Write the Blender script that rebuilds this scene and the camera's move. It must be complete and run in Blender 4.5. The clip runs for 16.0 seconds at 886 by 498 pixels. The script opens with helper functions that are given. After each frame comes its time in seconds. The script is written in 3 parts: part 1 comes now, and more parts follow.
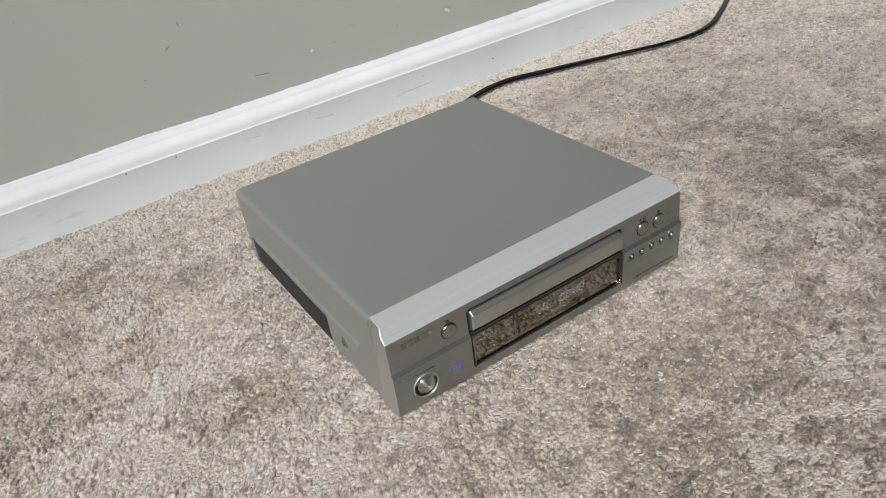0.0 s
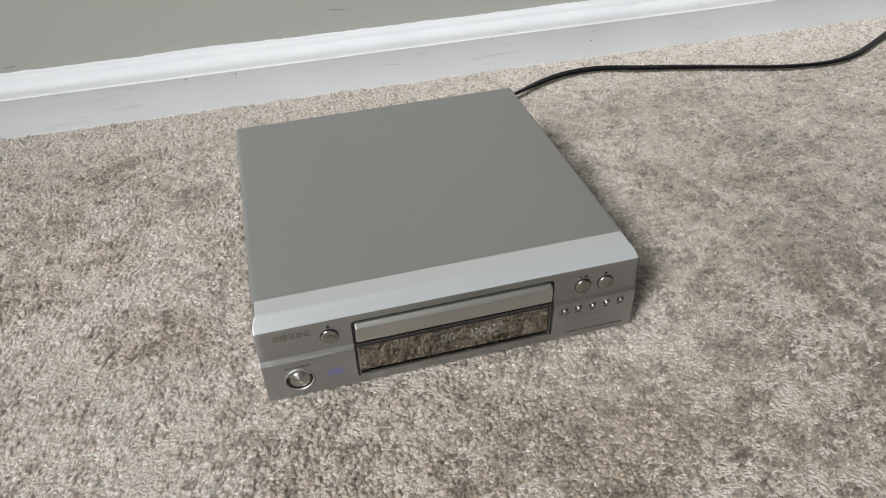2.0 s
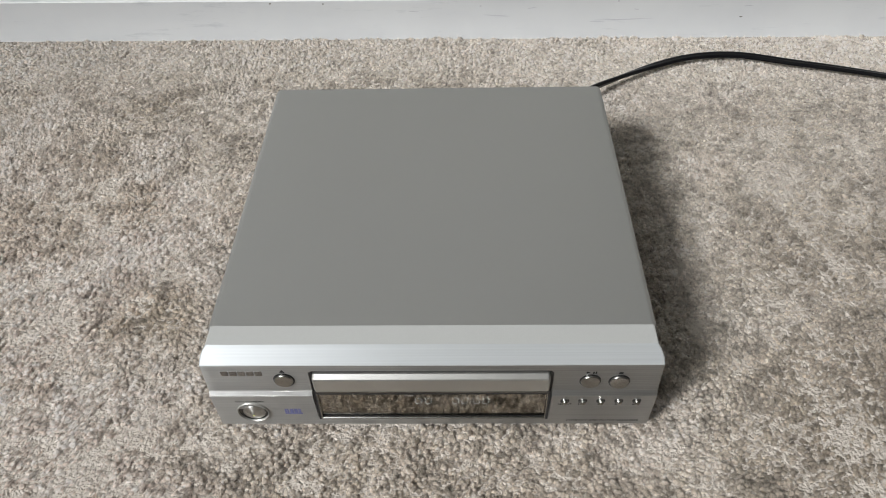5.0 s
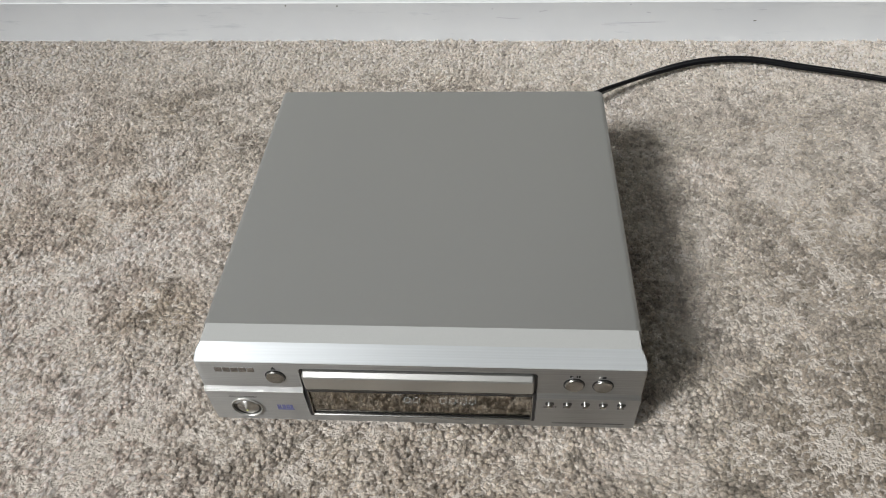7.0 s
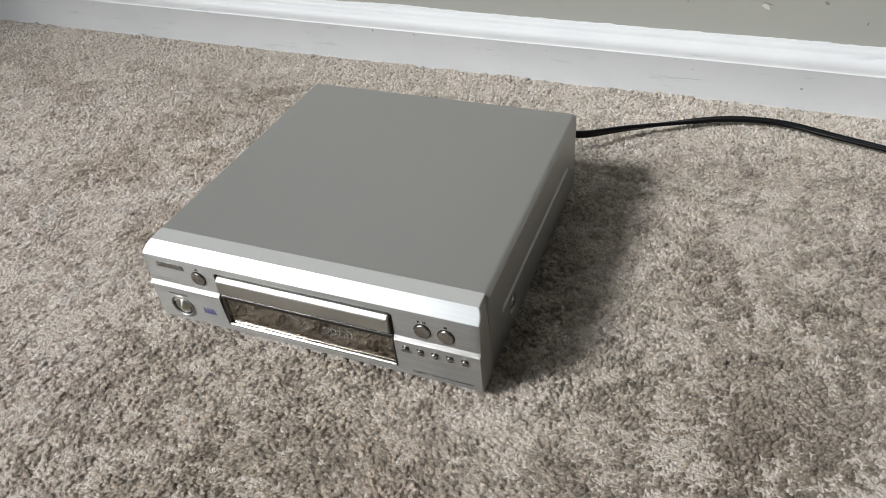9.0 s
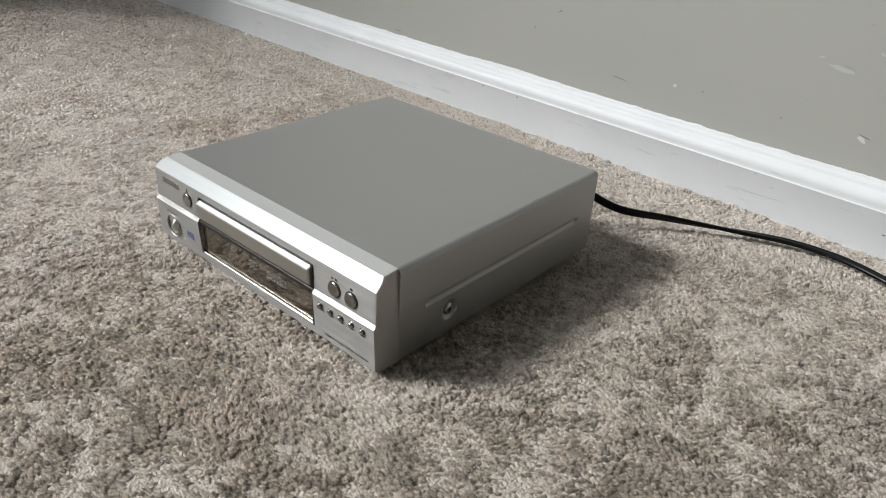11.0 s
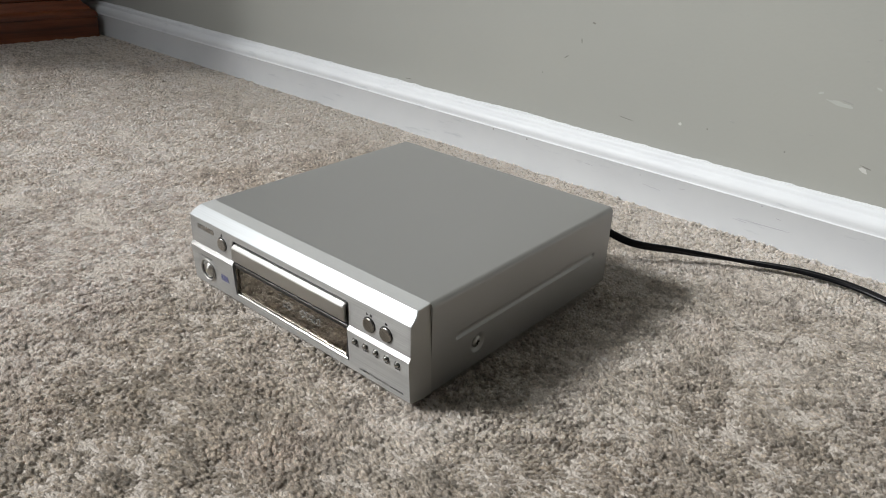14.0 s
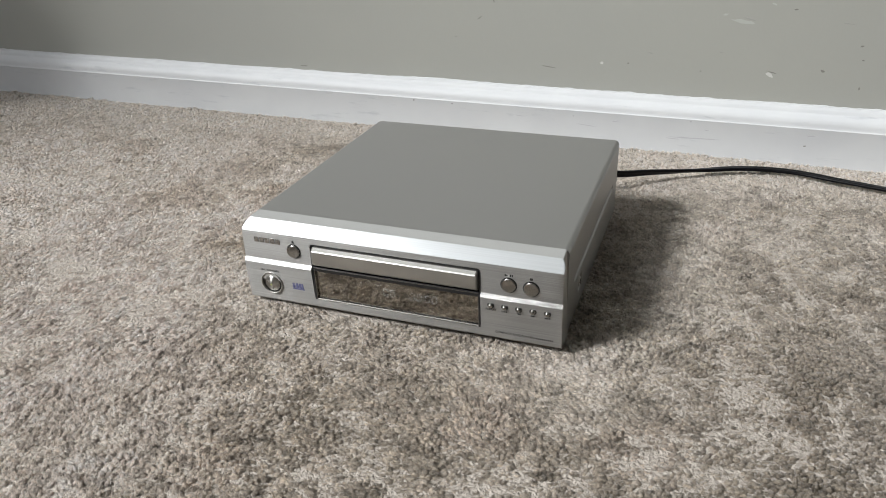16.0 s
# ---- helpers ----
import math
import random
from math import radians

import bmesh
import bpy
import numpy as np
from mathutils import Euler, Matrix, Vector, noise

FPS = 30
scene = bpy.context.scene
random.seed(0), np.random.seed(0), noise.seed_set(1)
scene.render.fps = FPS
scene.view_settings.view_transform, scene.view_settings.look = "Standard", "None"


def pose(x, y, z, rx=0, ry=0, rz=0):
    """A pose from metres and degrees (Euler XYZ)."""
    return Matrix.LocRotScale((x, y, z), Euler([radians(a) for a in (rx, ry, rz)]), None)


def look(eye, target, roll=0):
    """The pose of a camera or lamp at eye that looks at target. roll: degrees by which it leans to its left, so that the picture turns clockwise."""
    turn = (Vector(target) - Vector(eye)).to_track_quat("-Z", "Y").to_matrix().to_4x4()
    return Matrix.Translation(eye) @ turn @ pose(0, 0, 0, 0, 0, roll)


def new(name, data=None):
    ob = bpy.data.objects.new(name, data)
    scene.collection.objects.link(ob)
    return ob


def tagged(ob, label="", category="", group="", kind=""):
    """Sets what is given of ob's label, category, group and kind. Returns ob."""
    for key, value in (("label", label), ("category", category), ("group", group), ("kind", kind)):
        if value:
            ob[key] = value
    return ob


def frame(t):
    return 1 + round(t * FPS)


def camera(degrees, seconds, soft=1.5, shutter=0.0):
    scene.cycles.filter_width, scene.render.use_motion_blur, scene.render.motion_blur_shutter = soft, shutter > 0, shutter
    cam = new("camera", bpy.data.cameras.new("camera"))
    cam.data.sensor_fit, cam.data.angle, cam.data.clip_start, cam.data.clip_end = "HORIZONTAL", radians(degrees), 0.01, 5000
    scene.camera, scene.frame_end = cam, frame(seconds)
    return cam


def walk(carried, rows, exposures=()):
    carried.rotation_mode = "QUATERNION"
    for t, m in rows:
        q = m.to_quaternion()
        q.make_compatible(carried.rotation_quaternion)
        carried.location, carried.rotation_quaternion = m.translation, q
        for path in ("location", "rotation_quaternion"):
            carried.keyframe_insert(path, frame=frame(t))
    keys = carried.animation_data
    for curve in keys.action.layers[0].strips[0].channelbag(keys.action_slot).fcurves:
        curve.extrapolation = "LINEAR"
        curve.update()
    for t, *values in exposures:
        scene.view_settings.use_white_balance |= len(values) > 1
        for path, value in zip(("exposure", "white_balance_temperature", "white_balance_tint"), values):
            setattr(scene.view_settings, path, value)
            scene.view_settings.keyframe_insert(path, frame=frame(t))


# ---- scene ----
cam = camera(61.2, 16.0, soft=1.0)
PATH = [
    (0, (-0.253, -0.328, 0.335), (0.559, 1.175, -0.705), -9.7),
    (0.5, (-0.205, -0.354, 0.342), (0.475, 1.191, -0.73), -8.6),
    (1, (-0.158, -0.367, 0.341), (0.407, 1.201, -0.764), -6.8),
    (1.5, (-0.125, -0.361, 0.351), (0.338, 1.217, -0.787), -4.6),
    (2, (-0.09, -0.351, 0.361), (0.283, 1.227, -0.81), -2.5),
    (2.5, (-0.068, -0.342, 0.371), (0.234, 1.231, -0.826), -0.8),
    (3, (-0.049, -0.334, 0.375), (0.173, 1.228, -0.853), 0.0),
    (3.5, (-0.03, -0.315, 0.383), (0.115, 1.228, -0.881), 0.5),
    (4, (-0.009, -0.29, 0.387), (0.055, 1.224, -0.918), 0.3),
    (4.5, (0.009, -0.263, 0.388), (0.003, 1.211, -0.964), -0.6),
    (5, (0.014, -0.245, 0.386), (-0.024, 1.196, -1.0), -1.1),
    (7.3, (0.05, -0.249, 0.398), (-0.108, 1.18, -0.991), -2.9),
    (7.5, (0.07, -0.264, 0.403), (-0.126, 1.17, -0.977), -3.2),
    (8, (0.125, -0.291, 0.403), (-0.218, 1.159, -0.931), -4.6),
    (8.5, (0.189, -0.301, 0.385), (-0.315, 1.154, -0.891), -5.2),
    (9, (0.237, -0.305, 0.371), (-0.398, 1.156, -0.838), -3.7),
    (9.2, (0.255, -0.297, 0.369), (-0.44, 1.138, -0.837), -3.8),
    (11.3, (0.412, -0.265, 0.298), (-0.746, 1.076, -0.63), 6.5),
    (11.5, (0.425, -0.26, 0.297), (-0.761, 1.057, -0.63), 6.6),
    (12, (0.444, -0.255, 0.289), (-0.807, 1.034, -0.59), 6.9),
    (12.5, (0.447, -0.252, 0.289), (-0.83, 1.036, -0.555), 6.8),
    (13, (0.445, -0.254, 0.289), (-0.823, 1.051, -0.541), 6.6),
    (13.5, (0.429, -0.267, 0.294), (-0.799, 1.072, -0.543), 5.6),
    (14, (0.394, -0.3, 0.308), (-0.761, 1.097, -0.536), 3.9),
    (14.5, (0.355, -0.342, 0.313), (-0.69, 1.132, -0.545), 2.3),
    (15, (0.314, -0.38, 0.313), (-0.601, 1.17, -0.56), 0.9),
    (15.5, (0.262, -0.412, 0.307), (-0.508, 1.207, -0.58), -0.3),
    (16, (0.202, -0.436, 0.297), (-0.427, 1.249, -0.578), -1.0),
]
walk(cam, [(t, look(eye, target, roll)) for t, eye, target, roll in PATH])

# ---- light ----
world = bpy.data.worlds.new("world")
scene.world = world
world.use_nodes = True
wn, wl = world.node_tree.nodes, world.node_tree.links
sky = wn.new("ShaderNodeTexSky")
sky.sky_type = "NISHITA"
sky.sun_disc = False
sky.sun_elevation, sky.sun_rotation = radians(38), radians(225)
wn["Background"].inputs["Strength"].default_value = 0.1
wl.new(sky.outputs["Color"], wn["Background"].inputs["Color"])

# room: x from WEST to EAST, y from SOUTH to NORTH; one tall window in the south wall
WEST, EAST, SOUTH, NORTH, HIGH = -2.95, 4.8, -1.6, 0.496, 3.45
WIN_X, WIN_Z = (-2.80, -0.45), (1.00, 3.30)

# hazy sun, softened by thin cloud
data = bpy.data.lights.new("sun", "SUN")
data.energy, data.angle, data.color = 4.25, radians(12), (0.965, 0.975, 0.975)
new("sun", data).matrix_world = look((-4.6, -4.5, 5.1), (0.0, 0.1, 0.0))

# pale sky and ground seen through the opening
mid = Vector((sum(WIN_X) / 2, SOUTH, sum(WIN_Z) / 2))
back = bpy.data.lights.new("window_sky", "AREA")
back.shape, back.size, back.size_y = "RECTANGLE", 2.3, 2.25
back.energy, back.color = 59, (0.965, 0.98, 0.975)
new("window_sky", back).matrix_world = look(mid + Vector((0, -0.16, 0)), mid + Vector((0.2, 1.0, 0.45)))


# ---- materials ----
def material(name, base, rough, metal=0.0):
    m = bpy.data.materials.new(name)
    m.use_nodes = True
    b = m.node_tree.nodes["Principled BSDF"]
    b.inputs["Base Color"].default_value = (*base, 1)
    b.inputs["Roughness"].default_value = rough
    b.inputs["Metallic"].default_value = metal
    return m, m.node_tree.nodes, m.node_tree.links, b


def coords(nodes, links, scale=(1, 1, 1)):
    c = nodes.new("ShaderNodeTexCoord")
    mp = nodes.new("ShaderNodeMapping")
    mp.inputs["Scale"].default_value = scale
    links.new(c.outputs["Object"], mp.inputs["Vector"])
    return mp.outputs["Vector"]


def noise_tex(nodes, links, vec, scale, detail=3.0, rough=0.55):
    n = nodes.new("ShaderNodeTexNoise")
    n.inputs["Scale"].default_value, n.inputs["Detail"].default_value, n.inputs["Roughness"].default_value = scale, detail, rough
    links.new(vec, n.inputs["Vector"])
    return n.outputs["Fac"]


def ramp(nodes, links, fac, stops):
    r = nodes.new("ShaderNodeValToRGB")
    while len(r.color_ramp.elements) < len(stops):
        r.color_ramp.elements.new(0.5)
    for e, (p, c) in zip(r.color_ramp.elements, stops):
        e.position, e.color = p, (*c, 1)
    links.new(fac, r.inputs["Fac"])
    return r.outputs["Color"]


def mixed(nodes, links, kind, fac, a, b):
    x = nodes.new("ShaderNodeMix")
    x.data_type, x.blend_type = "RGBA", kind
    for sock, v in ((x.inputs[0], fac), (x.inputs[6], a), (x.inputs[7], b)):
        if isinstance(v, (int, float)):
            sock.default_value = v
        elif isinstance(v, tuple):
            sock.default_value = (*v, 1)
        else:
            links.new(v, sock)
    return x.outputs[2]


def bump(nodes, links, bsdf, fac, strength, distance):
    b = nodes.new("ShaderNodeBump")
    b.inputs["Strength"].default_value, b.inputs["Distance"].default_value = strength, distance
    links.new(fac, b.inputs["Height"])
    links.new(b.outputs["Normal"], bsdf.inputs["Normal"])


def spread(nodes, links, fac, low, high):
    r = nodes.new("ShaderNodeMapRange")
    r.inputs["To Min"].default_value, r.inputs["To Max"].default_value = low, high
    links.new(fac, r.inputs["Value"])
    return r.outputs["Result"]


def brushed(name, base, rough, axis="X", turn=0.0, stretch=(14, 4200, 4200), metal=1.0, grain=1.0):
    m, n, l, b = material(name, base, rough, metal)
    v = coords(n, l, stretch)
    f = noise_tex(n, l, v, 1.0, 2, 0.6)
    l.new(spread(n, l, f, rough - 0.16 * grain, rough + 0.16 * grain), b.inputs["Roughness"])
    l.new(mixed(n, l, "MULTIPLY", 1.0, base, ramp(n, l, f, [(0.33, (1 - 0.21 * grain,) * 3), (0.5, (1 - 0.05 * grain,) * 3), (0.66, (1 + 0.08 * grain,) * 3)])), b.inputs["Base Color"])
    bump(n, l, b, f, 0.6 * grain, 0.0002)
    t = n.new("ShaderNodeTangent")
    t.direction_type, t.axis = "RADIAL", axis
    l.new(t.outputs["Tangent"], b.inputs["Tangent"])
    b.inputs["Anisotropic"].default_value, b.inputs["Anisotropic Rotation"].default_value = 0.85, turn
    return m


def satin(name, base, rough, metal):
    m, n, l, b = material(name, base, rough, metal)
    v = coords(n, l)
    fine = noise_tex(n, l, v, 1800, 2)
    broad = noise_tex(n, l, v, 9, 3)
    l.new(spread(n, l, broad, rough - 0.04, rough + 0.05), b.inputs["Roughness"])
    l.new(mixed(n, l, "MULTIPLY", 1.0, base, ramp(n, l, fine, [(0.3, (0.93, 0.93, 0.93)), (0.7, (1, 1, 1))])), b.inputs["Base Color"])
    bump(n, l, b, fine, 0.05, 0.0002)
    return m


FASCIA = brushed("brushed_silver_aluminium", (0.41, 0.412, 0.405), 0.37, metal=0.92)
# paler and bluer than the panel: reflected window light put into the colour
CHAMFER_SHEEN = brushed("brushed_silver_painted_sheen", (0.51, 0.532, 0.545), 0.40, stretch=(5, 900, 900), metal=0.45, grain=0.3)
CROWN = satin("pale_silver_crown", (0.50, 0.506, 0.50), 0.48, 0.4)
CASE = satin("satin_silver_paint", (0.39, 0.39, 0.382), 0.44, 0.77)
TRAY = satin("satin_tray_metal", (0.50, 0.497, 0.475), 0.33, 0.92)
SPUN = brushed("spun_metal", (0.52, 0.517, 0.50), 0.32, "Y", 0.25, (300, 300, 300))
CAP = satin("dark_polished_cap", (0.40, 0.395, 0.375), 0.2, 1.0)
RECESS_SHADE = satin("shade_toned_metal", (0.07, 0.07, 0.068), 0.35, 1.0)
BADGE = satin("polished_badge_metal", (0.40, 0.398, 0.388), 0.24, 1.0)
BLACK = satin("black_plastic", (0.012, 0.012, 0.013), 0.38, 0.0)
SLAT = satin("dark_vent_plastic", (0.02, 0.019, 0.018), 0.42, 0.0)
PRINT = material("grey_print", (0.018, 0.018, 0.018), 0.85)[0]
BLUE = material("violet_print", (0.10, 0.105, 0.21), 0.6)[0]
STEEL = material("screw_steel", (0.42, 0.415, 0.40), 0.28, 1.0)[0]
END = satin("silver_end_paint", (0.46, 0.455, 0.435), 0.46, 0.8)


def glow(name, colour, strength):
    m, n, l, b = material(name, (0.02, 0.02, 0.02), 0.5)
    b.inputs["Emission Color"].default_value, b.inputs["Emission Strength"].default_value = (*colour, 1), strength
    return m


SEGMENT = glow("display_segment", (0.80, 0.92, 1.0), 3.0)
DIM_SEGMENT = glow("dim_display_segment", (0.80, 0.92, 1.0), 0.9)
LED = glow("standby_led", (0.85, 0.95, 0.25), 0.7)


def half_mirror():
    m = bpy.data.materials.new("smoked_mirror_window")
    m.use_nodes = True
    n, l = m.node_tree.nodes, m.node_tree.links
    n.remove(n["Principled BSDF"])
    clear, gloss, mix = n.new("ShaderNodeBsdfTransparent"), n.new("ShaderNodeBsdfGlossy"), n.new("ShaderNodeMixShader")
    clear.inputs["Color"].default_value = (0.62, 0.62, 0.62, 1)
    gloss.inputs["Color"].default_value, gloss.inputs["Roughness"].default_value = (0.64, 0.60, 0.53, 1), 0.015
    mix.inputs["Fac"].default_value = 0.42
    l.new(clear.outputs[0], mix.inputs[1])
    l.new(gloss.outputs[0], mix.inputs[2])
    l.new(mix.outputs[0], n["Material Output"].inputs["Surface"])
    return m


MIRROR = half_mirror()


def cord_material():
    m, n, l, b = material("black_cord_rubber", (0.004, 0.004, 0.005), 0.28)
    b.inputs["Specular IOR Level"].default_value = 0.16
    v = coords(n, l)
    bump(n, l, b, noise_tex(n, l, v, 400, 2), 0.12, 0.0005)
    return m


CORD = cord_material()


def wall_material(name, base):
    m, n, l, b = material(name, base, 0.62)
    v = coords(n, l)
    big, roller = noise_tex(n, l, v, 2.3, 4), noise_tex(n, l, v, 260, 3)
    c = mixed(n, l, "MULTIPLY", 1.0, base, ramp(n, l, big, [(0.3, (0.95, 0.95, 0.955)), (0.7, (1.02, 1.015, 1.0))]))
    l.new(c, b.inputs["Base Color"])
    l.new(spread(n, l, big, 0.55, 0.7), b.inputs["Roughness"])
    bump(n, l, b, roller, 0.12, 0.0012)
    return m


WALL = wall_material("greige_wall_paint", (0.295, 0.299, 0.276))
PLAIN = wall_material("plain_room_paint", (0.14, 0.139, 0.132))
CEILING = wall_material("ceiling_paint", (0.80, 0.80, 0.79))
PALE = wall_material("pale_room_paint", (0.40, 0.395, 0.37))


def trim_material():
    m, n, l, b = material("white_gloss_trim", (0.80, 0.80, 0.81), 0.3)
    b.inputs["Specular IOR Level"].default_value = 0.3
    v = coords(n, l, (3.2, 1, 22))
    streak = noise_tex(n, l, v, 5, 6, 0.7)
    scuff = ramp(n, l, streak, [(0.29, (0.82, 0.83, 0.85)), (0.40, (1, 1, 1))])
    broad = noise_tex(n, l, coords(n, l), 14, 3)
    c = mixed(n, l, "MULTIPLY", 1.0, mixed(n, l, "MULTIPLY", 1.0, (0.550, 0.564, 0.575), scuff), ramp(n, l, broad, [(0.3, (0.94, 0.94, 0.95)), (0.65, (1, 1, 1))]))
    l.new(c, b.inputs["Base Color"])
    l.new(spread(n, l, broad, 0.46, 0.6), b.inputs["Roughness"])
    bump(n, l, b, noise_tex(n, l, coords(n, l, (1, 1, 6)), 60, 3), 0.12, 0.001)
    return m


TRIM = trim_material()


def wood_material():
    m, n, l, b = material("cherry_wood", (0.16, 0.045, 0.02), 0.32)
    v = coords(n, l, (18, 1.6, 30))
    grain = noise_tex(n, l, v, 2.2, 6, 0.65)
    l.new(ramp(n, l, grain, [(0.28, (0.06, 0.015, 0.007)), (0.5, (0.17, 0.045, 0.018)), (0.72, (0.32, 0.105, 0.040))]), b.inputs["Base Color"])
    bump(n, l, b, grain, 0.08, 0.001)
    return m


WOOD = wood_material()
CHIP_LIGHT = material("bare_plaster", (0.48, 0.476, 0.455), 0.8)[0]
CHIP_DARK = material("dark_scuff", (0.16, 0.155, 0.14), 0.7)[0]
SCUFF = material("grey_scuff", (0.40, 0.40, 0.43), 0.6)[0]


# small spots are wear; broad ones paint the light: bright left, shaded front right
TRODDEN_AND_SHADE = [  # x, y, size, tone
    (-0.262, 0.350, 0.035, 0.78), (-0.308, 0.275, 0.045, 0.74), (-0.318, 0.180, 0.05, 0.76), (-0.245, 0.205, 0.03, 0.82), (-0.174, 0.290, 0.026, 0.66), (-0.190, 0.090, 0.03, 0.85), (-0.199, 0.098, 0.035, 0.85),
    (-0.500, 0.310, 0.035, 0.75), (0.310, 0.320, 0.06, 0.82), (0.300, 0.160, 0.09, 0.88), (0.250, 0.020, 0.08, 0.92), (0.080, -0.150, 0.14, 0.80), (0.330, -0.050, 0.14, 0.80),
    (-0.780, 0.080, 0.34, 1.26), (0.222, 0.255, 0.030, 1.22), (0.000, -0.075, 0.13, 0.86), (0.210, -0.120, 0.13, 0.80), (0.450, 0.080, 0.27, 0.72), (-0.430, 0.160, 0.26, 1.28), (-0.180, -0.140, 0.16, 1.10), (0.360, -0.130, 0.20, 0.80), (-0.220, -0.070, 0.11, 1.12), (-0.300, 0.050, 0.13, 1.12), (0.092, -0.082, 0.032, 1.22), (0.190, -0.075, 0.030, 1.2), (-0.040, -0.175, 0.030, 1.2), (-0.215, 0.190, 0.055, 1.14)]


def carpet_material():
    m, n, l, b = material("beige_cut_pile", (0.45, 0.385, 0.325), 0.30)
    geo = n.new("ShaderNodeNewGeometry")
    v = coords(n, l)
    patch = noise_tex(n, l, v, 11, 5, 0.62)
    clump = noise_tex(n, l, v, 80, 4, 0.65)
    tuft = noise_tex(n, l, v, 27, 3, 0.6)
    isle = ramp(n, l, geo.outputs["Random Per Island"], [(0.0, (0.69, 0.642, 0.597)), (0.45, (0.93, 0.879, 0.828)), (1.0, (1.03, 0.983, 0.936))])
    yarn = n.new("ShaderNodeTexVoronoi")
    yarn.inputs["Scale"].default_value = 330
    l.new(v, yarn.inputs["Vector"])
    cell = n.new("ShaderNodeSeparateColor")
    l.new(yarn.outputs["Color"], cell.inputs[0])
    isle = mixed(n, l, "MULTIPLY", 1.0, isle, ramp(n, l, cell.outputs[0], [(0.0, (0.54, 0.525, 0.50)), (0.35, (0.98, 0.975, 0.965)), (1.0, (1.12, 1.115, 1.11))]))
    c = mixed(n, l, "MULTIPLY", 1.0, isle, ramp(n, l, patch, [(0.38, (0.84, 0.83, 0.81)), (0.57, (1.04, 1.04, 1.04))]))
    c = mixed(n, l, "MULTIPLY", 1.0, c, ramp(n, l, clump, [(0.38, (0.68, 0.665, 0.64)), (0.5, (0.99, 0.98, 0.97)), (0.61, (1.14, 1.135, 1.13))]))
    c = mixed(n, l, "MULTIPLY", 1.0, c, ramp(n, l, noise_tex(n, l, coords(n, l, (1, 1, 0.35)), 800, 3, 0.6), [(0.35, (0.70, 0.69, 0.675)), (0.6, (1.16, 1.16, 1.155))]))
    c = mixed(n, l, "MULTIPLY", 1.0, c, ramp(n, l, tuft, [(0.40, (0.91, 0.90, 0.88)), (0.58, (1.02, 1.02, 1.02))]))
    hue = noise_tex(n, l, v, 13, 3, 0.5)
    c = mixed(n, l, "MULTIPLY", 1.0, c, ramp(n, l, hue, [(0.38, (1.0, 0.985, 0.968)), (0.60, (1.0, 0.98, 0.975))]))
    # seldom trodden strip along the baseboard
    ax = n.new("ShaderNodeSeparateXYZ")
    l.new(v, ax.inputs[0])
    edge = n.new("ShaderNodeMapRange")
    edge.interpolation_type = "SMOOTHSTEP"
    edge.inputs["From Min"].default_value, edge.inputs["From Max"].default_value = 0.375, 0.425
    l.new(ax.outputs["Y"], edge.inputs["Value"])
    c = mixed(n, l, "MIX", edge.outputs["Result"], c, mixed(n, l, "MULTIPLY", 1.0, isle, (1.02, 0.985, 0.94)))
    # trodden and brushed-up places, and broad painted light and shade, with ragged outlines
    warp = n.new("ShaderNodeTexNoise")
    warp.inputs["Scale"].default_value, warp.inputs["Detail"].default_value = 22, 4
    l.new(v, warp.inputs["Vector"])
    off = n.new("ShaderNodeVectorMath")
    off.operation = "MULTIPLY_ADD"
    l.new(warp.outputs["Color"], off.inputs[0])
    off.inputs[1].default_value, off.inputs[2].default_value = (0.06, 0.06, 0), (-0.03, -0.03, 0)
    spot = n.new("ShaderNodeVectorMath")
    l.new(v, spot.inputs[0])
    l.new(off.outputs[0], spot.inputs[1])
    for px, py, size, tone in TRODDEN_AND_SHADE:
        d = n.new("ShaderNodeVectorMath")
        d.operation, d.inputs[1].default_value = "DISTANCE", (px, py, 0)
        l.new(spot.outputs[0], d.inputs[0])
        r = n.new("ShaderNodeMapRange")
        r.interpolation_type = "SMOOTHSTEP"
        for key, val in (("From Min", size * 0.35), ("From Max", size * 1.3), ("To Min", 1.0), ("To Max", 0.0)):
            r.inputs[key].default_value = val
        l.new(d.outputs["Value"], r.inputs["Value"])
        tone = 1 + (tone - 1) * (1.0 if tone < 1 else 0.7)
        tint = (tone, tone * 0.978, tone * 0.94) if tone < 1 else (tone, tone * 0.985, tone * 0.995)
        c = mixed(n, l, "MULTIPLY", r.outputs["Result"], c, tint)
    c = mixed(n, l, "DARKEN", 1.0, c, (0.93, 0.885, 0.85))
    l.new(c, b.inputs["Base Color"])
    b.inputs["Specular IOR Level"].default_value = 0.75
    b.inputs["Sheen Weight"].default_value = 0.5
    b.inputs["Sheen Roughness"].default_value = 0.45
    # the fibre ends in each tuft stand upright and scatter light as a flatter surface would
    soft = n.new("ShaderNodeVectorMath")
    soft.operation = "MULTIPLY_ADD"
    l.new(geo.outputs["Normal"], soft.inputs[0])
    soft.inputs[1].default_value, soft.inputs[2].default_value = (0.47, 0.47, 0.47), (0, 0, 0.53)
    unit = n.new("ShaderNodeVectorMath")
    unit.operation = "NORMALIZE"
    l.new(soft.outputs[0], unit.inputs[0])
    bump(n, l, b, noise_tex(n, l, v, 1300, 3), 1.0, 0.0011)
    l.new(unit.outputs[0], n["Bump"].inputs["Normal"])
    thin, mix = n.new("ShaderNodeBsdfTranslucent"), n.new("ShaderNodeMixShader")
    l.new(c, thin.inputs["Color"])
    mix.inputs["Fac"].default_value = 0.50
    l.new(b.outputs[0], mix.inputs[1])
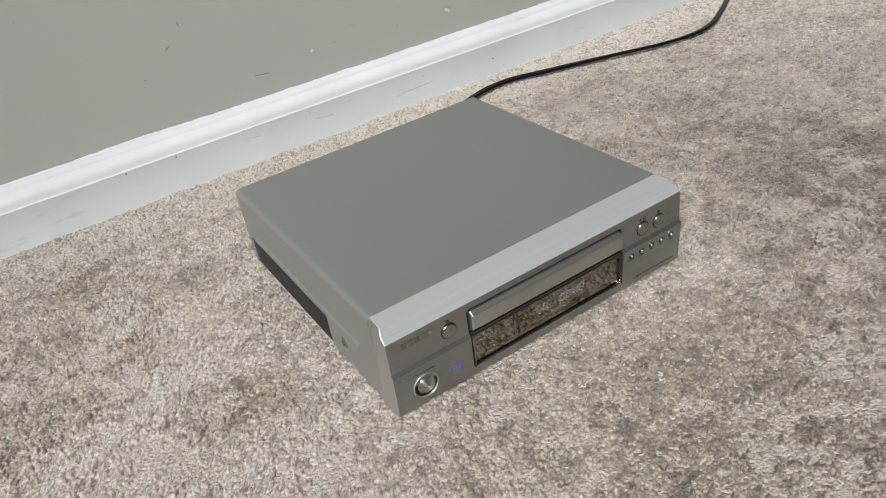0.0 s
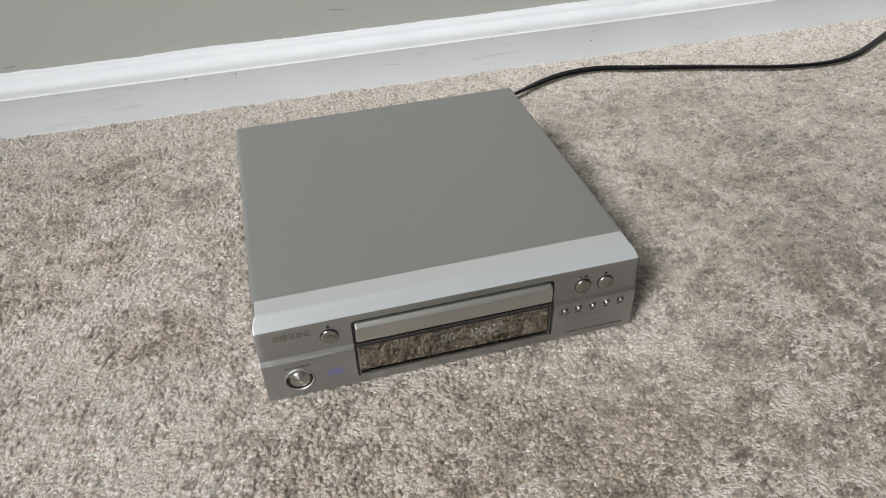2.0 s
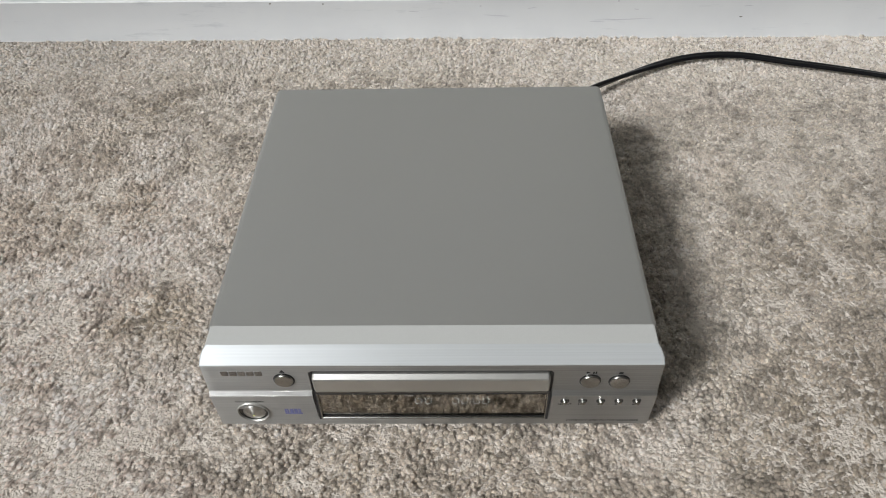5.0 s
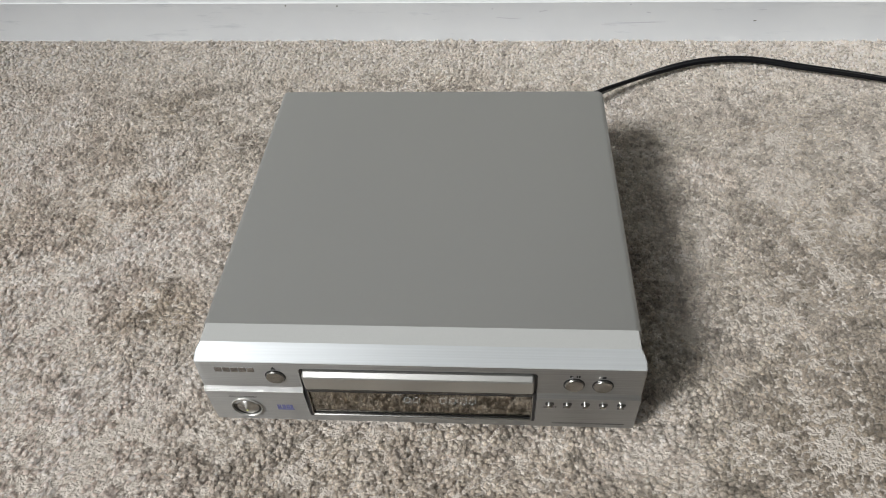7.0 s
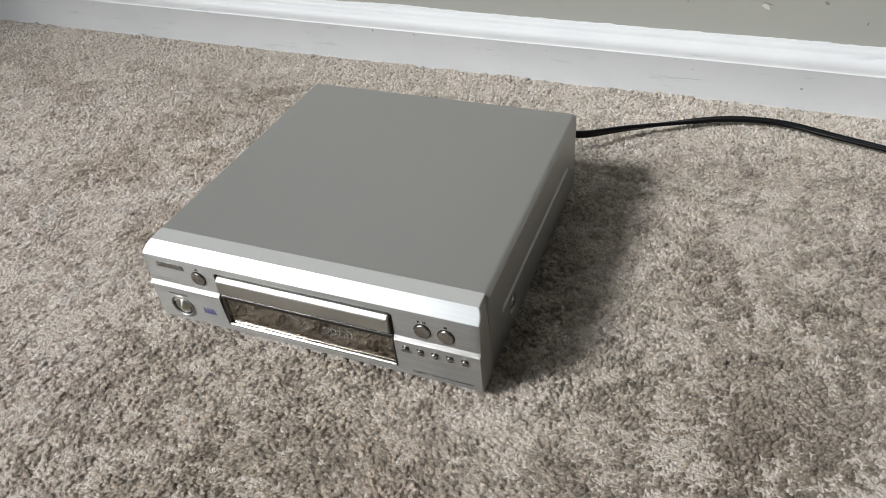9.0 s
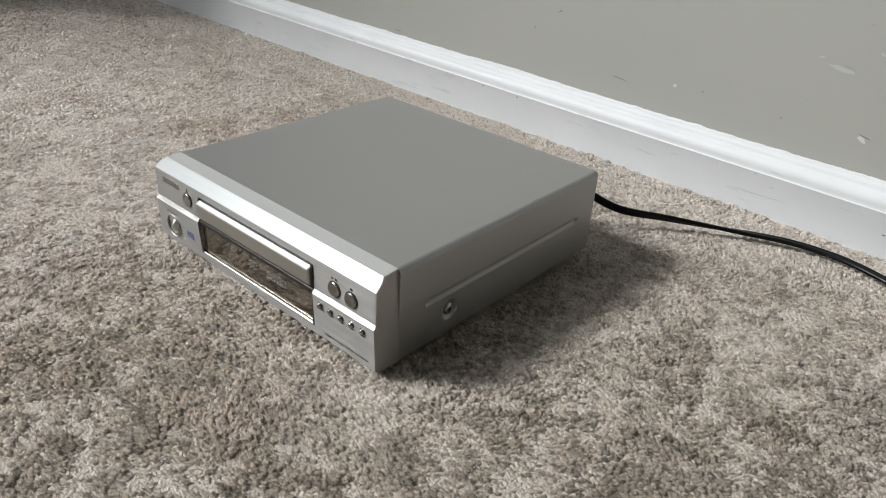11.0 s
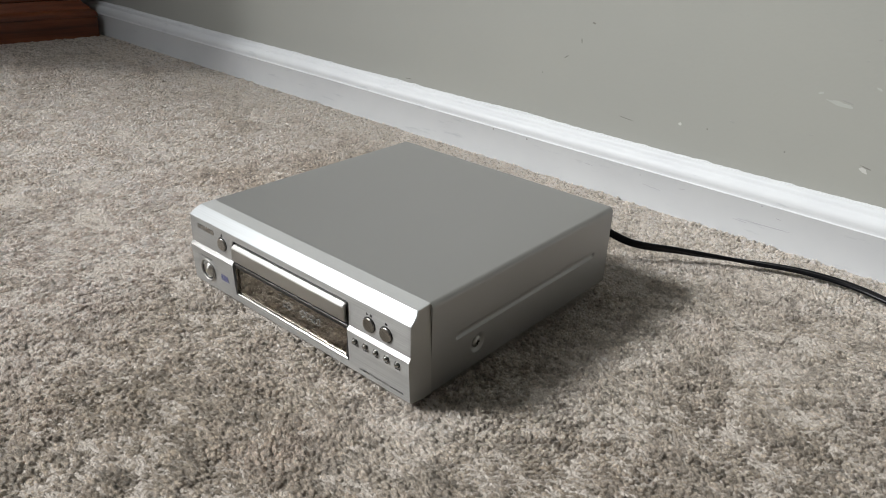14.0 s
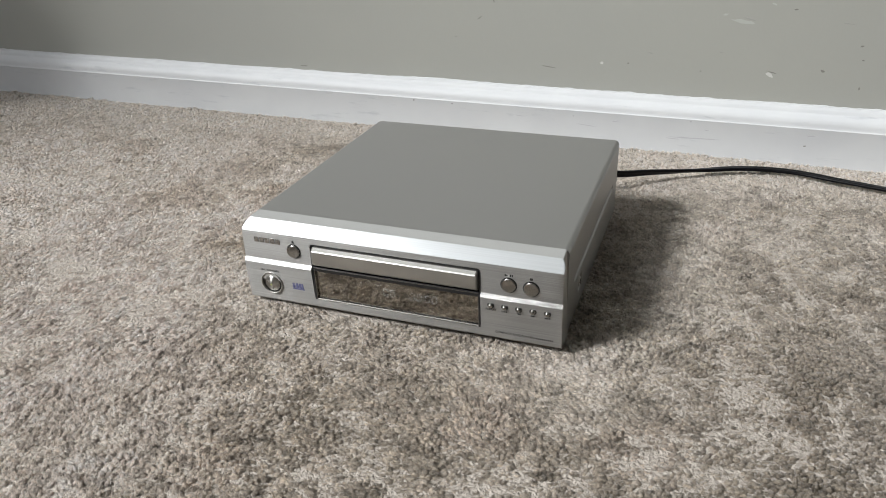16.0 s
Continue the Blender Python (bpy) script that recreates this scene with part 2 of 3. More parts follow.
    l.new(thin.outputs[0], mix.inputs[2])
    l.new(mix.outputs[0], n["Material Output"].inputs["Surface"])
    return m


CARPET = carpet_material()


def backing_material():
    m, n, l, b = material("carpet_backing", (0.34, 0.29, 0.245), 0.95)
    v = coords(n, l)
    l.new(ramp(n, l, noise_tex(n, l, v, 300, 4), [(0.3, (0.36, 0.32, 0.28)), (0.7, (0.55, 0.50, 0.45))]), b.inputs["Base Color"])
    bump(n, l, b, noise_tex(n, l, v, 420, 3), 1.0, 0.003)
    return m


BACKING = backing_material()


# ---- mesh helpers ----
def part(name, bm, mat, parent=None, label="", smooth=False, crease=38):
    me = bpy.data.meshes.new(name)
    bmesh.ops.recalc_face_normals(bm, faces=bm.faces)
    bm.to_mesh(me)
    bm.free()
    me.materials.append(mat)
    if smooth:
        me.shade_smooth()
        me.set_sharp_from_angle(angle=radians(crease))
    ob = new(name, me)
    if parent is not None:
        ob.parent = parent
    return tagged(ob, label)


def add_box(bm, x0, x1, y0, y1, z0, z1, bevel=0.0, segments=2):
    m = Matrix.LocRotScale(((x0 + x1) / 2, (y0 + y1) / 2, (z0 + z1) / 2), None, (x1 - x0, y1 - y0, z1 - z0))
    made = bmesh.ops.create_cube(bm, size=1, matrix=m)["verts"]
    if bevel:
        edges = list({e for v in made for e in v.link_edges})
        bmesh.ops.bevel(bm, geom=edges, offset=bevel, segments=segments, affect="EDGES", profile=0.5)
    return bm


def box(x0, x1, y0, y1, z0, z1, bevel=0.0, segments=2):
    return add_box(bmesh.new(), x0, x1, y0, y1, z0, z1, bevel, segments)


def loft(rings, bm=None, closed=True):
    """Rings of equal length joined into a capped solid."""
    bm = bm or bmesh.new()
    vs = [[bm.verts.new(p) for p in ring] for ring in rings]
    k = len(rings[0])
    for a, b in zip(vs, vs[1:]):
        for i in range(k):
            j = (i + 1) % k
            bm.faces.new((a[i], a[j], b[j], b[i]))
    if closed:
        bm.faces.new(vs[0])
        bm.faces.new(vs[-1])
    return bm


def lathe(profile, centre, sides=40, bm=None):
    """Profile of (radius, y): turned round an axis along y through the centre."""
    cx, cz = centre
    rings = [[(cx + r * math.cos(a), y, cz + r * math.sin(a)) for a in (2 * math.pi * i / sides for i in range(sides))] for r, y in profile]
    return loft(rings, bm)


def plate(points, y0, y1, bm=None):
    """A flat outline of (x, z) with depth from y0 to y1."""
    return loft([[(x, y0, z) for x, z in points], [(x, y1, z) for x, z in points]], bm)


def rounded(x0, x1, z0, z1, r, steps=5):
    pts = []
    for cx, cz, a0 in ((x1 - r, z1 - r, 0), (x0 + r, z1 - r, 90), (x0 + r, z0 + r, 180), (x1 - r, z0 + r, 270)):
        for i in range(steps + 1):
            a = radians(a0 + 90 * i / steps)
            pts.append((cx + r * math.cos(a), cz + r * math.sin(a)))
    return pts


def lettering(text, x0, x1, z, y, name, mat, parent, lean=0.0):
    """Printed words between x0 and x1, standing upright on the face at y; z is the foot of the letters."""
    cu = bpy.data.curves.new(name, "FONT")
    cu.body, cu.size, cu.extrude, cu.offset = text, 1.0, 0.0, 0.012
    tmp = new(name, cu)
    bpy.context.view_layer.update()
    me = bpy.data.meshes.new_from_object(tmp.evaluated_get(bpy.context.evaluated_depsgraph_get()))
    bpy.data.objects.remove(tmp)
    xs = [v.co.x for v in me.vertices]
    k = (x1 - x0) / (max(xs) - min(xs))
    for v in me.vertices:
        px, pz = x0 + (v.co.x - min(xs)) * k, v.co.y * k
        v.co = (px, y + lean * pz, z + pz)
    me.materials.clear()
    me.materials.append(mat)
    ob = new(name, me)
    ob.parent = parent
    return ob


# ---- the room ----
def structure(name, bm, mat, label, category, smooth=False):
    ob = part(name, bm, mat, None, label, smooth)
    return tagged(ob, "", category, "", "structure")


T = 0.12
wall_north = structure("wall_north", box(WEST - T, EAST + T, NORTH, NORTH + T, -0.05, HIGH), WALL, "greige painted wall with small chips and scuffs", "wall")
bm = box(WEST - T, WIN_X[0], SOUTH - T, SOUTH, -0.05, HIGH)
add_box(bm, WIN_X[1], EAST + T, SOUTH - T, SOUTH, -0.05, HIGH)
add_box(bm, WIN_X[0], WIN_X[1], SOUTH - T, SOUTH, -0.05, WIN_Z[0])
add_box(bm, WIN_X[0], WIN_X[1], SOUTH - T, SOUTH, WIN_Z[1], HIGH)
structure("wall_south", bm, PALE, "pale painted wall with the window opening", "wall")
structure("wall_east", box(EAST, EAST + T, SOUTH, NORTH, -0.05, HIGH), PLAIN, "plain painted wall closing the room", "wall")
structure("wall_west", box(WEST - T, WEST, SOUTH, NORTH, -0.05, HIGH), PALE, "pale painted wall closing the room", "wall")
structure("ceiling", box(WEST - T, EAST + T, SOUTH - T, NORTH + T, HIGH, HIGH + 0.1), CEILING, "white painted ceiling", "ceiling")


def baseboard():
    """Moulded skirting: flat face, groove, rounded cap and a beaded top."""
    f, n = 0.478, NORTH
    prof = [(f, -0.012), (f, 0.0404), (f - 0.0003, 0.0410), (f + 0.0004, 0.0416), (f + 0.0008, 0.0424), (f + 0.0008, 0.0450), (f + 0.0010, 0.0475), (f + 0.0016, 0.0500),
            (f + 0.0030, 0.0525), (f + 0.0052, 0.0546), (f + 0.0073, 0.0559), (f + 0.0087, 0.0566), (f + 0.0092, 0.0576), (f + 0.0096, 0.0600), (f + 0.0108, 0.0617), (f + 0.0128, 0.0627), (n, 0.0632), (n, -0.012)]
    rings = []
    steps = 160
    for i in range(steps + 1):
        x = WEST + (EAST - WEST) * i / steps
        rings.append([(x, y, z + (0.0005 * noise.noise((x * 3, y * 40, 7)) if z > 0 else 0)) for y, z in prof])
    return loft(rings)


board = structure("baseboard", baseboard(), TRIM, "white glossy moulded baseboard with grey scuffs", "baseboard", True)


def caulk():
    """Uneven paint line where the cap meets the wall."""
    rng = random.Random(5)
    rings = []
    x = -1.3
    while x < 1.2:
        k = max(0.0, noise.noise((x * 9, 3, 1))) * 0.0022 + max(0.0, noise.noise((x * 55, 8, 2))) * 0.0012 + rng.random() * 0.0007 + 0.0009 * max(0.0, 1 - ((x + 0.118) / 0.05) ** 2)
        rings.append([(x, NORTH - 0.0022, 0.0622), (x, NORTH - 0.0012, 0.0636 + k), (x, NORTH + 0.001, 0.0640 + k), (x, NORTH + 0.001, 0.0615)])
        x += 0.004
    return loft(rings)


part("caulk_line", caulk(), TRIM, board, "lumpy white caulk line")


def blob(cx, cz, w, h, turn, seed, y, depth=0.0004, jag=0.35):
    """A small chip or rub mark on an upright face."""
    rng = random.Random(seed)
    k = 14
    pts = []
    for i in range(k):
        a = 2 * math.pi * i / k
        r = 1 - jag * rng.random()
        u, v = w / 2 * r * math.cos(a), h / 2 * r * math.sin(a)
        c, s = math.cos(radians(turn)), math.sin(radians(turn))
        pts.append((cx + u * c - v * s, cz + u * s + v * c))
    return plate(pts, y - depth, y + 0.001)


RUB = material("pale_rub_mark", (0.36, 0.365, 0.345), 0.6)[0]
FAINT = material("faint_grey_rub", (0.26, 0.26, 0.245), 0.65)[0]
MARKS = [  # x, z, width, height, turn, material
    (0.0655, 0.098, 0.0050, 0.0038, 0, CHIP_LIGHT), (0.256, 0.0955, 0.010, 0.0048, -30, CHIP_LIGHT), (0.258, 0.0985, 0.014, 0.0012, -14, CHIP_DARK),
    (0.000, 0.0895, 0.022, 0.0011, -6, CHIP_DARK), (-0.060, 0.189, 0.006, 0.002, -10, CHIP_DARK), (-0.073, 0.167, 0.0016, 0.007, 8, CHIP_DARK),
    (-0.091, 0.1455, 0.009, 0.0014, 35, CHIP_DARK), (0.097, 0.0995, 0.0022, 0.0017, 0, CHIP_DARK), (0.181, 0.095, 0.0020, 0.0018, 0, CHIP_DARK),
    (0.220, 0.153, 0.028, 0.0046, -8, RUB), (0.226, 0.156, 0.015, 0.0016, -14, FAINT), (0.200, 0.160, 0.006, 0.0022, 20, RUB), (0.249, 0.173, 0.007, 0.002, -20, RUB),
    (0.272, 0.168, 0.005, 0.0018, 10, CHIP_DARK), (0.327, 0.155, 0.016, 0.0012, -5, FAINT), (0.310, 0.103, 0.006, 0.003, -20, CHIP_DARK), (0.344, 0.132, 0.004, 0.002, 15, CHIP_DARK),
    (0.348, 0.117, 0.003, 0.0018, 0, CHIP_DARK), (0.350, 0.086, 0.0018, 0.004, 5, CHIP_DARK), (0.122, 0.113, 0.007, 0.0014, -15, FAINT), (0.201, 0.118, 0.006, 0.0012, 12, FAINT),
    (-0.123, 0.121, 0.002, 0.0018, 0, CHIP_DARK), (-0.217, 0.207, 0.004, 0.0015, 30, FAINT), (0.238, 0.216, 0.005, 0.0015, 0, FAINT), (0.233, 0.196, 0.004, 0.0013, 25, FAINT),
    (-0.350, 0.070, 0.015, 0.0013, 3, CHIP_DARK)]
for i, (x, z, w, h, turn, mat) in enumerate(MARKS):
    part("paint_chip", blob(x, z, w, h, turn, i, NORTH, 0.0002), mat, wall_north, "small chip or rub mark in the wall paint")
NICKS = [(-0.177, 0.0385, 0.0022, 0.0024, 0, CHIP_DARK), (-0.123, 0.0378, 0.0022, 0.0024, 0, CHIP_DARK), (0.038, 0.0345, 0.0024, 0.0018, 0, SCUFF), (0.178, 0.039, 0.003, 0.002, 0, SCUFF),
         (0.055, 0.024, 0.032, 0.0011, -4, SCUFF), (0.184, 0.019, 0.070, 0.0013, 1.5, SCUFF), (0.160, 0.0165, 0.020, 0.0009, -2, SCUFF), (0.090, 0.032, 0.010, 0.0010, 8, SCUFF),
         (0.197, 0.030, 0.006, 0.0012, -8, SCUFF), (0.310, 0.033, 0.012, 0.0011, 4, SCUFF), (0.305, 0.021, 0.004, 0.0016, 0, CHIP_DARK), (-0.030, 0.029, 0.014, 0.0009, -3, SCUFF)]
for i, (x, z, w, h, turn, mat) in enumerate(NICKS):
    part("nick", blob(x, z, w, h, turn, 50 + i, 0.478, 0.00015), mat, board, "small dark nick")


# ---- carpet ----
def carpet_sheet():
    bm = bmesh.new()
    x0, x1, y0, y1 = WEST, EAST, SOUTH, NORTH - 0.001
    vs = [bm.verts.new(p) for p in ((x0, y0, -0.0022), (x1, y0, -0.0022), (x1, y1, -0.0022), (x0, y1, -0.0022), (x0, y0, -0.05), (x1, y0, -0.05), (x1, y1, -0.05), (x0, y1, -0.05))]
    for f in ((0, 1, 2, 3), (7, 6, 5, 4), (0, 4, 5, 1), (1, 5, 6, 2), (2, 6, 7, 3), (3, 7, 4, 0)):
        bm.faces.new([vs[i] for i in f])
    return bm


floor = structure("floor", carpet_sheet(), BACKING, "carpeted floor with beige backing", "floor")


def field_material():
    m, n, l, b = material("beige_carpet_field", (0.32, 0.28, 0.245), 0.95)
    v = coords(n, l)
    fine = ramp(n, l, noise_tex(n, l, v, 260, 4), [(0.3, (0.25, 0.215, 0.185)), (0.7, (0.48, 0.43, 0.38))])
    patch = ramp(n, l, noise_tex(n, l, v, 11, 5, 0.62), [(0.34, (0.82, 0.80, 0.75)), (0.60, (1.05, 1.045, 1.05))])
    l.new(mixed(n, l, "MULTIPLY", 1.0, fine, patch), b.inputs["Base Color"])
    b.inputs["Specular IOR Level"].default_value = 0.15
    bump(n, l, b, noise_tex(n, l, v, 320, 3), 1.0, 0.003)
    return m


# the rest of the carpet, round the nearer pile
field = bmesh.new()
for x0, x1, y0, y1 in ((WEST, EAST, SOUTH, -0.25), (0.95, EAST, -0.25, 0.478), (WEST, -1.32, -0.25, 0.478), (0.43, 0.95, -0.25, -0.10), (-1.32, -0.85, -0.25, -0.10)):
    add_box(field, x0, x1, y0, y1, -0.0024, -0.0003)
part("carpet", field, field_material(), floor, "beige cut-pile carpet")


def smooth_field(x, y, cell, seed):
    """Smooth random values in -1..1 over the plan, by a coarse lattice."""
    g = np.random.RandomState(seed).uniform(-1, 1, (160, 160))
    u, v = (x + 4) / cell, (y + 4) / cell
    i, j = np.floor(u).astype(int), np.floor(v).astype(int)
    a, b = u - i, v - j
    a, b = a * a * (3 - 2 * a), b * b * (3 - 2 * b)
    i, j = i % 159, j % 159
    return (g[i, j] * (1 - a) + g[i + 1, j] * a) * (1 - b) + (g[i, j + 1] * (1 - a) + g[i + 1, j + 1] * a) * b


def nap(x, y):
    """Which way the pile lies over the plan: brushed in broad swathes, turned over at the trodden spots and the broad
    light and shade patches.
    """
    lx = NAP[0] + 0.60 * smooth_field(x, y, 0.11, 11) + 0.42 * smooth_field(x, y, 0.037, 12)
    ly = NAP[1] + 0.60 * smooth_field(x, y, 0.11, 13) + 0.42 * smooth_field(x, y, 0.037, 14)
    wx = x + 0.012 * smooth_field(x, y, 0.05, 31) + 0.008 * smooth_field(x, y, 0.018, 32)
    wy = y + 0.012 * smooth_field(x, y, 0.05, 33) + 0.008 * smooth_field(x, y, 0.018, 34)
    for px, py, size, tone in TRODDEN_AND_SHADE:
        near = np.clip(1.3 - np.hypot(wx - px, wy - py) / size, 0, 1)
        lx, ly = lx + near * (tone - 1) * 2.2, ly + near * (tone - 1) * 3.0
    calm = np.clip((y - 0.38) / 0.05, 0, 1)
    return lx * (1 - 0.75 * calm), ly * (1 - 0.75 * calm)


NAP = (-0.27, -0.05)


def pile(name, x0, x1, y0, y1, step, fibres, seed, label):
    """Cut pile: thousands of bent yarn ends, each a core with loose fibres splayed round its tip."""
    rng = np.random.RandomState(seed)
    nx, ny = int((x1 - x0) / step), int((y1 - y0) / step)
    gx, gy = np.meshgrid(np.arange(nx), np.arange(ny), indexing="ij")
    px = (x0 + (gx + 0.5 * (gy % 2) + rng.uniform(-0.45, 0.45, gx.shape)) * step).ravel()
    py = (y0 + (gy + rng.uniform(-0.45, 0.45, gx.shape)) * step).ravel()
    keep = ~((abs(px) < 0.1225) & (py > 0.007) & (py < 0.2505)) & (py < 0.4775)
    px, py = px[keep], py[keep]
    k = len(px)
    lx, ly = nap(px, py)
    lx = lx + 0.55 * smooth_field(px, py, 0.0105, 21) + rng.normal(0, 0.30, k)
    ly = ly + 0.55 * smooth_field(px, py, 0.0105, 22) + rng.normal(0, 0.30, k)
    strong = np.maximum(1.0, np.hypot(lx, ly) / 1.25)
    lx, ly = lx / strong, ly / strong
    under = (abs(px) < 0.130) & (py > 0.002) & (py < 0.258)
    high = 0.0007 * smooth_field(px, py, 0.04, 15) + 0.0010 * smooth_field(px, py, 0.0115, 16) + rng.normal(0, 0.0005, k) - 0.0008 * np.hypot(lx, ly) * (lx * lx + ly * ly > 0.3)
    high = np.where(under, np.minimum(high, 0.0006), high)
    high += np.where(py > 0.468, rng.uniform(0, 0.0016, k) * (0.6 + smooth_field(px, py, 0.02, 18)), 0)
    r = step * rng.uniform(0.52, 0.85, k)
    turn = rng.uniform(0, 2 * np.pi, k)
    deep, reach, sides = 0.0062, 0.0044, 4
    core = 2 * sides + 1
    verts = np.empty((k, core + 3 * fibres, 3))
    for ring, (up, rr, lean) in enumerate(((0.0, 0.95, 0.0), (0.72, 1.05, 0.60))):
        for c in range(sides):
            a = turn + 2 * np.pi * c / sides + 0.5 * ring
            wob = rr * r * rng.uniform(0.8, 1.2, k)
            u, w = wob * np.cos(a), wob * np.sin(a)
            v = ring * sides + c
            verts[:, v, 0], verts[:, v, 1] = px + u + lx * lean * reach, py + w + ly * lean * reach
            verts[:, v, 2] = high - deep * (1 - up) - (0.4 * (u * lx + w * ly) if ring else 0)
    verts[:, core - 1, 0], verts[:, core - 1, 1], verts[:, core - 1, 2] = px + lx * reach * 0.95, py + ly * reach * 0.95, high - 0.0004
    tri = []
    for c in range(sides):
        t = (c + 1) % sides
        tri += [(c, t, sides + t), (c, sides + t, sides + c), (sides + c, sides + t, 2 * sides)]
    # loose fibres: slim tapered blades that leave the core's flank and end past its tip
    for f in range(fibres):
        a = turn + 2 * np.pi * (f + rng.uniform(-0.4, 0.4, k)) / fibres
        out, wide = r * rng.uniform(0.55, 1.05, k), step * rng.uniform(0.13, 0.24, k)
        far = r * rng.uniform(0.1, 1.35, k)
        cx, cy = px + lx * reach * 0.45 + out * np.cos(a), py + ly * reach * 0.45 + out * np.sin(a)
        v = core + 3 * f
        for end, sign in ((0, -1), (1, 1)):
            verts[:, v + end, 0], verts[:, v + end, 1] = cx - sign * wide * np.sin(a), cy + sign * wide * np.cos(a)
            verts[:, v + end, 2] = high - deep * 0.42
        b = a + rng.normal(0, 0.5, k)
        verts[:, v + 2, 0] = px + lx * reach * 1.1 + far * np.cos(b)
        verts[:, v + 2, 1] = py + ly * reach * 1.1 + far * np.sin(b)
        verts[:, v + 2, 2] = high + rng.uniform(-0.0012, 0.0009, k)
        tri.append((v, v + 1, v + 2))
    tri = np.array(tri)
    faces = (tri[None] + (np.arange(k) * verts.shape[1])[:, None, None]).reshape(-1, 3)
    me = bpy.data.meshes.new(name)
    me.vertices.add(verts.shape[0] * verts.shape[1])
    me.vertices.foreach_set("co", verts.reshape(-1))
    me.loops.add(faces.size)
    me.loops.foreach_set("vertex_index", faces.reshape(-1).astype(np.int32))
    me.polygons.add(len(faces))
    me.polygons.foreach_set("loop_start", np.arange(0, faces.size, 3, dtype=np.int32))
    me.polygons.foreach_set("use_smooth", np.ones(len(faces), dtype=bool))
    me.update(calc_edges=True)
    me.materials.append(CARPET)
    ob = new(name, me)
    return tagged(ob, label, "carpet", "", "stuff")


LOOK = "beige cut-pile carpet with trodden spots and broad painted light and shade"
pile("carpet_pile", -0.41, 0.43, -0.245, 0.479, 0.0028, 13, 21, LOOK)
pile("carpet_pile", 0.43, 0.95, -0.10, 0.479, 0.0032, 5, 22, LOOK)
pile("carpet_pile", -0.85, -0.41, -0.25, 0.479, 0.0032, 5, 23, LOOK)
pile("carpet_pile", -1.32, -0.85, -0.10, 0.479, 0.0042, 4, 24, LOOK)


# ---- disc player ----
player = new("cd_player")
tagged(player, "silver compact disc player with mirrored display standing on the carpet", "cd player")
player.matrix_world = pose(0, 0, 0, 1.7, -0.447, 0)
WX, FRONT, BACK, TOP = 0.125, 0.0235, 0.2535, 0.0712
UP, LOW0, LOW1 = 0.0022, 0.0003, 0.0022        # depth of the upper face, and of the lower face at its ledge and foot
LEDGE0, LEDGE1, FOOT = 0.0402, 0.0374, 0.0054


def low_y(z):
    return LOW0 + (LOW1 - LOW0) * (LEDGE1 - z) / (LEDGE1 - FOOT)


LEAN = -(LOW1 - LOW0) / (LEDGE1 - FOOT)
UPPER = [(FRONT, TOP), (0.0112, TOP - 0.0007), (0.0104, TOP - 0.0012), (UP + 0.0003, 0.0640), (UP, 0.0634)]
LOWER = [(UP, LEDGE0), (LOW0 + 0.0003, LEDGE1 + 0.0004), (LOW0, LEDGE1), (LOW1, FOOT), (LOW1 + 0.0012, FOOT - 0.0016), (0.012, 0.0022), (FRONT, 0.0018)]


def fascia():
    open_x, tray_top, disp_foot = 0.0668, 0.0586, 0.0112
    bm = bmesh.new()
    # the ends of the chamfer and of the top curve inwards
    cham0, cham1 = UPPER[3], UPPER[2]
    climb = [(cham0[0] + (cham1[0] - cham0[0]) * f, cham0[1] + (cham1[1] - cham0[1]) * f) for f in (0.85, 0.65, 0.4)]
    full = [(p, 0.1219) for p in UPPER[:1]] + [(UPPER[1], 0.1222), (UPPER[2], 0.1226)] + list(zip(climb, (0.1234, 0.1242, 0.1248))) + [(UPPER[3], WX), (UPPER[4], WX)] + [(p, WX) for p in LOWER]

    for s in (-1, 1):
        rings = [[(s * x, y, z) for (y, z), _ in full] for x in (open_x, 0.1205)]
        for back, sink in ((0.0009, 0.0), (0.0003, 0.0002), (0.0, 0.0008)):
            rings.append([(s * (e - back), y + (sink if z > 0.0631 and y < 0.012 else 0), z - (sink if z > 0.066 else 0)) for (y, z), e in full])
        loft(rings, bm)
    top = UPPER[:] + [(UP, tray_top), (FRONT, tray_top)]
    loft([[(x, y, z) for y, z in top] for x in (-open_x, open_x)], bm)
    foot = [(low_y(disp_foot), disp_foot)] + LOWER[3:] + [(FRONT, disp_foot)]
    loft([[(x, y, z) for y, z in foot] for x in (-open_x, open_x)], bm)
    # rounded corners of the opening
    q = 0.0030
    for s in (-1, 1):
        for z, v, y in ((tray_top, -1, UP + 0.0001), (disp_foot, 1, low_y(disp_foot + 0.001) + 0.0001)):
            cx, cz = s * (open_x - q), z + v * q
            pts = [(s * open_x, z)] + [(cx + s * q * math.cos(radians(a)), cz - v * q * math.sin(radians(a))) for a in (0, 18, 36, 54, 72, 90)]
            plate(pts, y, y + 0.006, bm)
    return bm


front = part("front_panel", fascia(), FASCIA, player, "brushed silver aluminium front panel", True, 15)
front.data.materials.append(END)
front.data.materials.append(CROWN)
front.data.materials.append(CHAMFER_SHEEN)
# own tones for ends, flat top and chamfer, the last with painted sheen
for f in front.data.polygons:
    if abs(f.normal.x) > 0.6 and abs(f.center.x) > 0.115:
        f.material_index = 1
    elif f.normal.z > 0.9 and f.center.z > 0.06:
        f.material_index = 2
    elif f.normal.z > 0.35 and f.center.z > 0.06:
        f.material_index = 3


